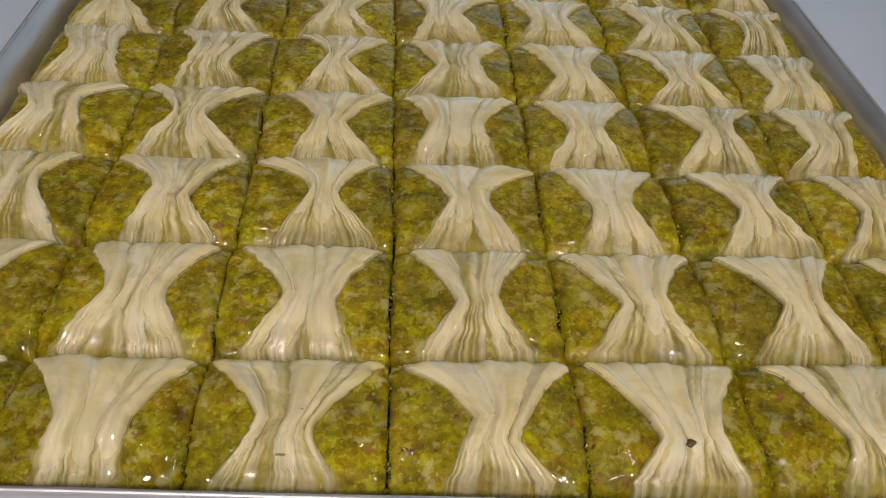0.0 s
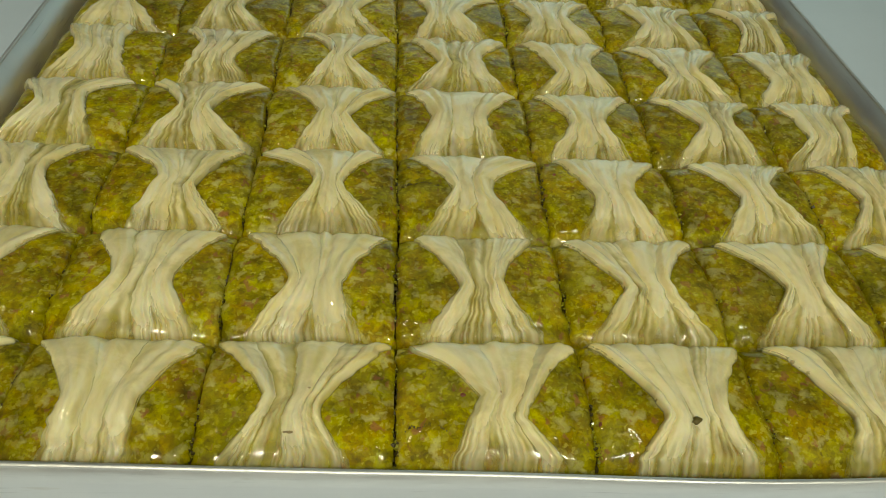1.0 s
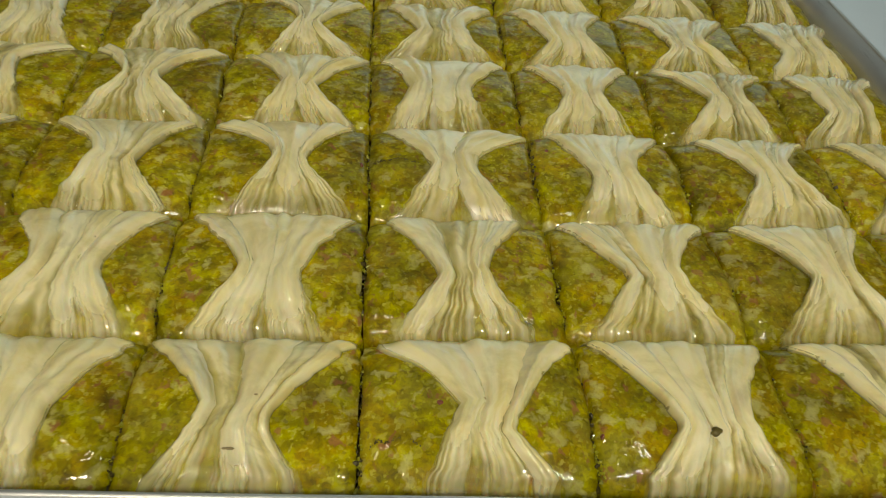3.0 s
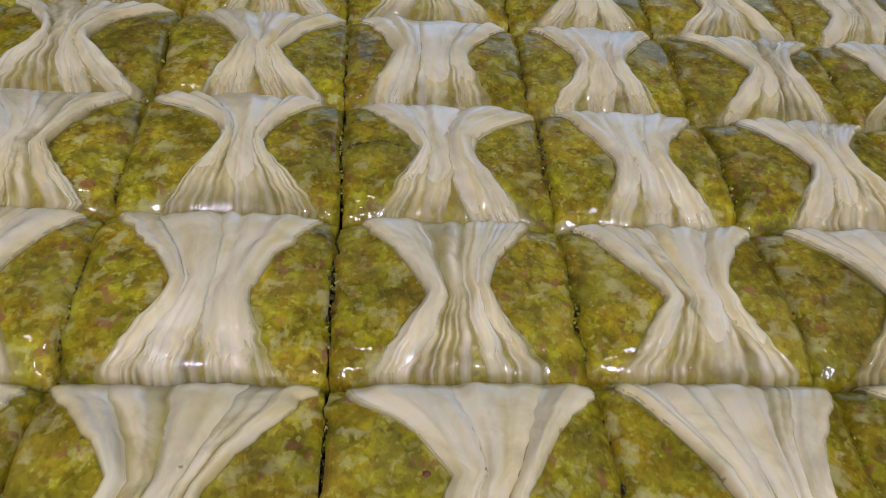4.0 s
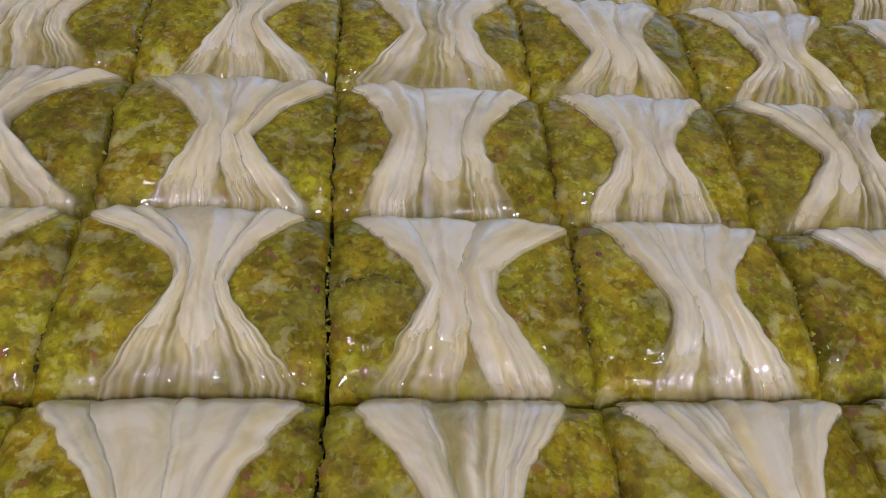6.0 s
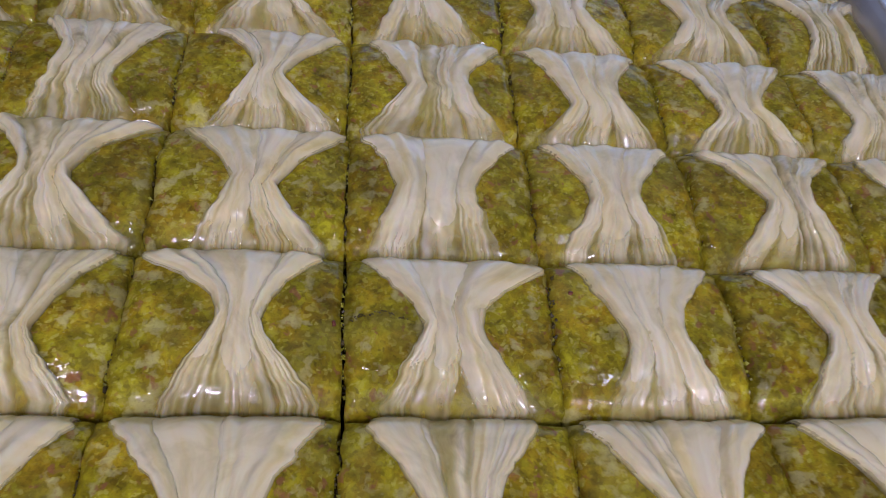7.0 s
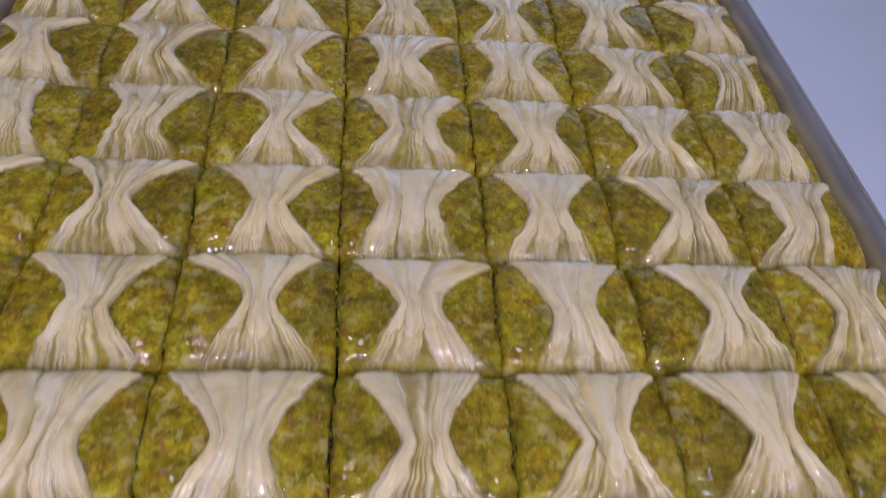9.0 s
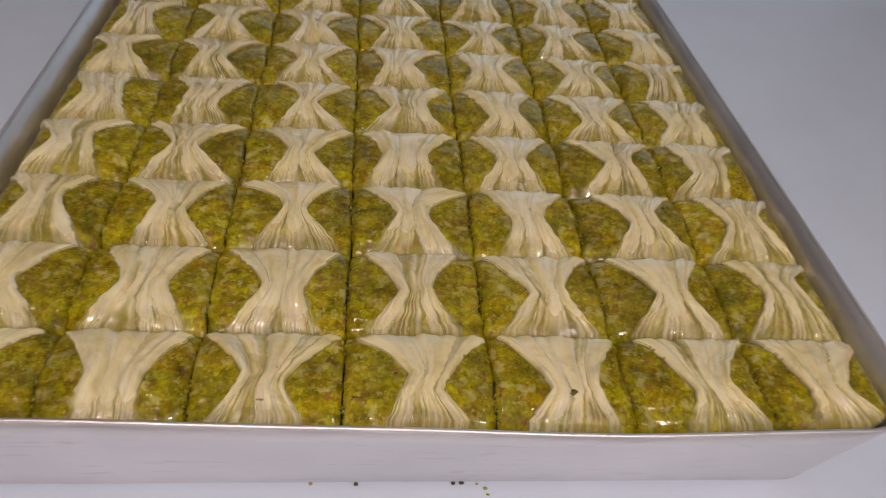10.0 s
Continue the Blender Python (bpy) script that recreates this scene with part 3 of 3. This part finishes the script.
PLACED = {}
pastry_row(1, ((0.1, 0.3, 0.15, 0.85, 0.5, 0.7, 0.4, 0.36), (0.07, 0.29, 0.24, 0.92, 0.69, 0.71, 0.48, 0.34), (0.06, 0.32, 0.15, 0.95, 0.62, 0.75, 0.48, 0.36), (0.12, 0.41, 0.28, 0.96, 0.67, 0.81, 0.48, 0.34), (0.09, 0.39, 0.22, 0.97, 0.78, 0.89, 0.34, 0.38), (0.17, 0.45, 0.36, 0.97, 0.76, 0.93, 0.34, 0.41), (0.12, 0.31, 0.27, 0.9, 0.67, 0.91, 0.34, 0.36)))
pastry_row(2, ((0.05, 0.28, 0.08, 0.85, 0.58, 0.8, 0.48, 0.48), (0.14, 0.31, 0.1, 0.9, 0.69, 0.86, 0.5, 0.46), (0.1, 0.37, 0.17, 0.91, 0.69, 0.78, 0.44, 0.42), (0.12, 0.37, 0.16, 0.83, 0.64, 0.81, 0.42, 0.48), (0.09, 0.37, 0.16, 0.93, 0.7, 0.89, 0.42, 0.48), (0.17, 0.43, 0.2, 0.92, 0.72, 0.93, 0.44, 0.48), (0.18, 0.37, 0.16, 0.9, 0.71, 0.9, 0.48, 0.64)))
pastry_row(3, ((0.09, 0.31, 0.11, 0.79, 0.61, 0.86, 0.57, 0.59), (0.07, 0.39, 0.24, 0.9, 0.65, 0.84, 0.53, 0.44), (0.08, 0.44, 0.23, 0.87, 0.62, 0.86, 0.55, 0.51), (0.12, 0.37, 0.16, 0.96, 0.64, 0.85, 0.49, 0.53), (0.14, 0.37, 0.24, 0.91, 0.68, 0.87, 0.4, 0.55), (0.2, 0.45, 0.26, 0.93, 0.7, 0.97, 0.47, 0.59), (0.18, 0.35, 0.14, 0.93, 0.71, 0.97, 0.47, 0.55)))
pastry_row(4, ((0.04, 0.26, 0.04, 0.86, 0.61, 0.77, 0.47, 0.62), (0.07, 0.33, 0.12, 0.92, 0.59, 0.9, 0.51, 0.47), (0.12, 0.39, 0.24, 0.96, 0.64, 0.87, 0.51, 0.43), (0.09, 0.25, 0.12, 0.92, 0.69, 0.78, 0.49, 0.49), (0.11, 0.34, 0.14, 0.89, 0.64, 0.81, 0.43, 0.49), (0.13, 0.42, 0.18, 0.95, 0.7, 0.88, 0.45, 0.55), (0.16, 0.29, 0.08, 0.9, 0.69, 0.67, 0.35, 0.62)))
pastry_row(5, ((0.13, 0.28, 0.09, 0.68, 0.66, 0.79, 0.44, 0.6), (0.14, 0.31, 0.18, 0.9, 0.65, 0.78, 0.6, 0.33), (0.21, 0.44, 0.24, 0.93, 0.62, 0.91, 0.52, 0.44), (0.14, 0.32, 0.11, 0.94, 0.71, 0.9, 0.44, 0.52), (0.11, 0.35, 0.16, 0.91, 0.7, 0.89, 0.33, 0.52), (0.13, 0.36, 0.18, 0.95, 0.68, 0.9, 0.35, 0.42), (0.16, 0.29, 0.14, 0.93, 0.73, 0.84, 0.37, 0.54)))
pastry_row(6, ((0.02, 0.31, 0.06, 0.77, 0.53, 0.81, 0.52, 0.63), (0.02, 0.27, 0.14, 0.88, 0.59, 0.82, 0.55, 0.42), (0.06, 0.33, 0.12, 0.91, 0.64, 0.86, 0.52, 0.44), (0.16, 0.27, 0.12, 0.92, 0.62, 0.85, 0.46, 0.48), (0.09, 0.24, 0.07, 0.91, 0.64, 0.89, 0.46, 0.5), (0.22, 0.36, 0.15, 0.97, 0.72, 0.92, 0.44, 0.55), (0.18, 0.37, 0.25, 0.95, 0.73, 0.78, 0.52, 0.65)))
pastry_row(7, ((0.18, 0.28, 0.13, 0.81, 0.57, 0.73, 0.43, 0.55), (0.02, 0.31, 0.07, 0.82, 0.58, 0.82, 0.51, 0.49), (0.02, 0.32, 0.17, 0.89, 0.62, 0.84, 0.49, 0.49), (0.02, 0.3, 0.12, 0.87, 0.6, 0.78, 0.43, 0.47), (0.02, 0.35, 0.14, 0.91, 0.62, 0.83, 0.43, 0.49), (0.15, 0.31, 0.17, 0.92, 0.63, 0.88, 0.47, 0.55), (0.1, 0.4, 0.25, 0.97, 0.73, 0.93, 0.49, 0.59)))
rng = random.Random(7)
for row in range(8, ROWS_IN_TRAY + 1):
    shapes = []
    for col in range(7):
        shapes.append((rng.uniform(0.06, 0.2), rng.uniform(0.28, 0.42), rng.uniform(0.1, 0.22), rng.uniform(0.82, 0.95), rng.uniform(0.62, 0.74), rng.uniform(0.8, 0.92), rng.uniform(0.48, 0.56), rng.uniform(0.48, 0.56)))
    pastry_row(row, shapes)


# ---- crumbs in the cuts, and the marks that the pastries carry ----
def crumb_mesh(name, places, mat, rng):
    """Many small uneven grains in one mesh."""
    verts, faces = [], []
    octa = ((1, 0, 0), (-1, 0, 0), (0, 1, 0), (0, -1, 0), (0, 0, 1), (0, 0, -1))
    tris = ((0, 2, 4), (2, 1, 4), (1, 3, 4), (3, 0, 4), (2, 0, 5), (1, 2, 5), (3, 1, 5), (0, 3, 5))
    for x, y, z, r in places:
        n = len(verts)
        turn = Euler((rng.uniform(0, 6), rng.uniform(0, 6), rng.uniform(0, 6))).to_matrix()
        for o in octa:
            verts.append(Vector((x, y, z)) + turn @ (Vector(o) * r * rng.uniform(0.6, 1.3)))
        faces += [(n + a, n + b, n + c) for a, b, c in tris]
    return mesh_of(name, verts, faces, mat, smooth=False)


rng = random.Random(11)
dark, green = [], []
for i in range(1, 7):
    for k in range(3200):
        y = rng.uniform(0.006, 0.5)
        v = (y / ROW) % 1.0
        top = 0.0438 - 0.012 * abs(2 * v - 1) ** 4
        clump = noise.noise((y * 45, i * 6.0, 3.0))
        if rng.random() > 0.60 + clump:
            continue
        x, r = seam(i, y) + rng.gauss(0, 0.00055), min(0.001, 0.0003 + rng.expovariate(4500))
        if rng.random() < 0.65:
            dark.append((x, y, top - rng.uniform(0.0002, 0.004), r))
        else:
            green.append((x + rng.choice((-1, 1)) * 0.0006, y, top - rng.uniform(0.0002, 0.0018), r))
# the torn notch in the third row
for k in range(40):
    y = rng.gauss(2.62 * ROW, 0.0035)
    dark.append((seam(4, y) + rng.gauss(0.0007, 0.0006), y, 0.0438 + rng.uniform(-0.001, 0.0005), rng.uniform(0.0004, 0.0008)))
tagged(new("baked_crumbs", crumb_mesh("baked_crumbs", dark, CRUMB, rng)), "dark syrupy crumbs lodged in the knife cuts", "crumbs", kind="stuff")
tagged(new("pistachio_crumbs", crumb_mesh("pistachio_crumbs", green, BRIGHT_CRUMB, rng)), "bright green ground pistachio along the knife cuts", "crumbs", kind="stuff")


def blot(name, row, col, u, v, wide, deep, mat, height=0.0004, label="", over=0.0):
    """A small raised mark on a pastry: a browned spot, a flake or a nut crumb; over: how far the filo lifts it."""
    thing, loaf, rib = PLACED[row, col]
    verts, faces, seed = [], [], row * 5.1 + col + u * 9
    rings, around = 4, 16
    pitch = SEAMS[col] - SEAMS[col - 1]
    for a in range(rings + 1):
        f = a / rings
        for b in range(around):
            t = 2 * math.pi * b / around
            k = f * (1 + 0.45 * noise.noise((math.cos(t) * 1.5, math.sin(t) * 1.5, seed)))
            vv = min(0.98, max(0.02, v + deep / ROW * k * math.sin(t)))
            verts.append(loaf.at(u + wide / pitch * k * math.cos(t), across(vv), over + height * (1 - f * f) - (0.0009 if a == rings else 0)))
    for a in range(rings):
        for b in range(around):
            faces.append((a * around + b, (a + 1) * around + b, (a + 1) * around + (b + 1) % around, a * around + (b + 1) % around))
    part(name, mesh_of(name, verts, faces, mat), thing, label)


def across(v):
    """The angle over the loaf's back at a share v of its depth."""
    return math.acos(math.copysign(abs(1 - 2 * v) ** ((FRONT_POWER if v < 0.5 else REAR_POWER) / 2), 1 - 2 * v)) / math.pi


ON_FILO = 0.0018
blot("browned_spot", 1, 5, 0.56, 0.30, 0.0016, 0.0013, DARK_SPOT, 0.0004, "small browned hole in the filo", ON_FILO)
blot("browned_spot", 1, 3, 0.55, 0.52, 0.0009, 0.0004, TOASTED, 0.0003, "", ON_FILO)
blot("browned_spot", 1, 3, 0.47, 0.22, 0.0016, 0.0004, TOASTED, 0.0003, "", ON_FILO)
blot("browned_spot", 1, 4, 0.52, 0.50, 0.0007, 0.0004, TOASTED, 0.0003, "", ON_FILO)
blot("browned_spot", 1, 4, 0.60, 0.51, 0.0006, 0.0004, TOASTED, 0.0003, "", ON_FILO)
blot("nut_skin", 1, 4, 0.33, 0.50, 0.0010, 0.0010, RED_CRUMB, 0.0003, "reddish pistachio skin flake", 0.0002)
blot("nut_skin", 1, 5, 0.03, 0.30, 0.0006, 0.0010, RED_CRUMB, 0.0003, "reddish pistachio skin flake", 0.0002)
blot("nut_skin", 3, 3, 0.965, 0.50, 0.0007, 0.0009, RED_CRUMB, 0.0003, "reddish pistachio skin flake", 0.0002)
blot("nut_skin", 3, 5, 0.10, 0.74, 0.0009, 0.0007, RED_CRUMB, 0.0003, "reddish pistachio skin flake", 0.0002)
blot("nut_skin", 4, 7, 0.965, 0.06, 0.0012, 0.0012, RED_CRUMB, 0.0009, "reddish pistachio skin flake", 0.0004)
blot("nut_crumb", 2, 5, 0.86, 0.88, 0.0010, 0.0010, BRIGHT_CRUMB, 0.0003, "yellow-green pistachio crumb", 0.0010)
blot("browned_spot", 7, 3, 0.47, 0.58, 0.0021, 0.0018, CRUMB, 0.0004, "small hole in the gathered filo", ON_FILO)


def crack(row, col, u0, u1, v):
    """A thin split in the wet skin of a pastry, full of dark grains."""
    thing, loaf, rib = PLACED[row, col]
    rng, grains = random.Random(row * 31 + col), []
    for k in range(90):
        f = rng.random()
        vv = v + 0.03 * noise.noise((f * 4, row, col)) + 0.05 * math.sin(3 * f) + rng.gauss(0, 0.004)
        q = loaf.at(u0 + (u1 - u0) * f, across(vv), 0.0)
        grains.append((q.x, q.y, q.z, rng.uniform(0.00012, 0.0003)))
    part("crack", crumb_mesh("crack", grains, CRUMB, rng), thing, "thin dark crack in the glossy skin")


crack(3, 4, 0.03, 0.30, 0.52)
crack(1, 4, 0.04, 0.26, 0.24)

# a few crumbs that fell before the tray
for x, y, r, mat in ((0.0065, 0.0150, 0.0009, CRUMB), (-0.012, 0.0150, 0.0008, SYRUP_SPOT), (0.047, 0.0150, 0.0009, CRUMB), (0.0505, 0.0152, 0.0010, CRUMB), (0.057, 0.0148, 0.0007, SYRUP_SPOT), (0.0605, 0.0125, 0.0009, BRIGHT_CRUMB), (0.0612, 0.0098, 0.0007, BRIGHT_CRUMB)):
    rng = random.Random(int(x * 9000))
    bm = bmesh.new()
    bmesh.ops.create_icosphere(bm, subdivisions=2, radius=r)
    for v in bm.verts:
        v.co *= 1 + 0.45 * noise.noise(v.co * 900 + Vector((x * 500, 0, 0)))
        v.co.z *= 0.6
    low = min(v.co.z for v in bm.verts)
    me = bpy.data.meshes.new("pastry_crumb")
    bm.to_mesh(me)
    bm.free()
    me.materials.append(mat)
    crumb = tagged(new("pastry_crumb", me), "tiny syrupy pastry crumb fallen on the counter", "crumb", "crumbs before the tray")
    crumb.location = (x, y, COUNTER_Z - low)
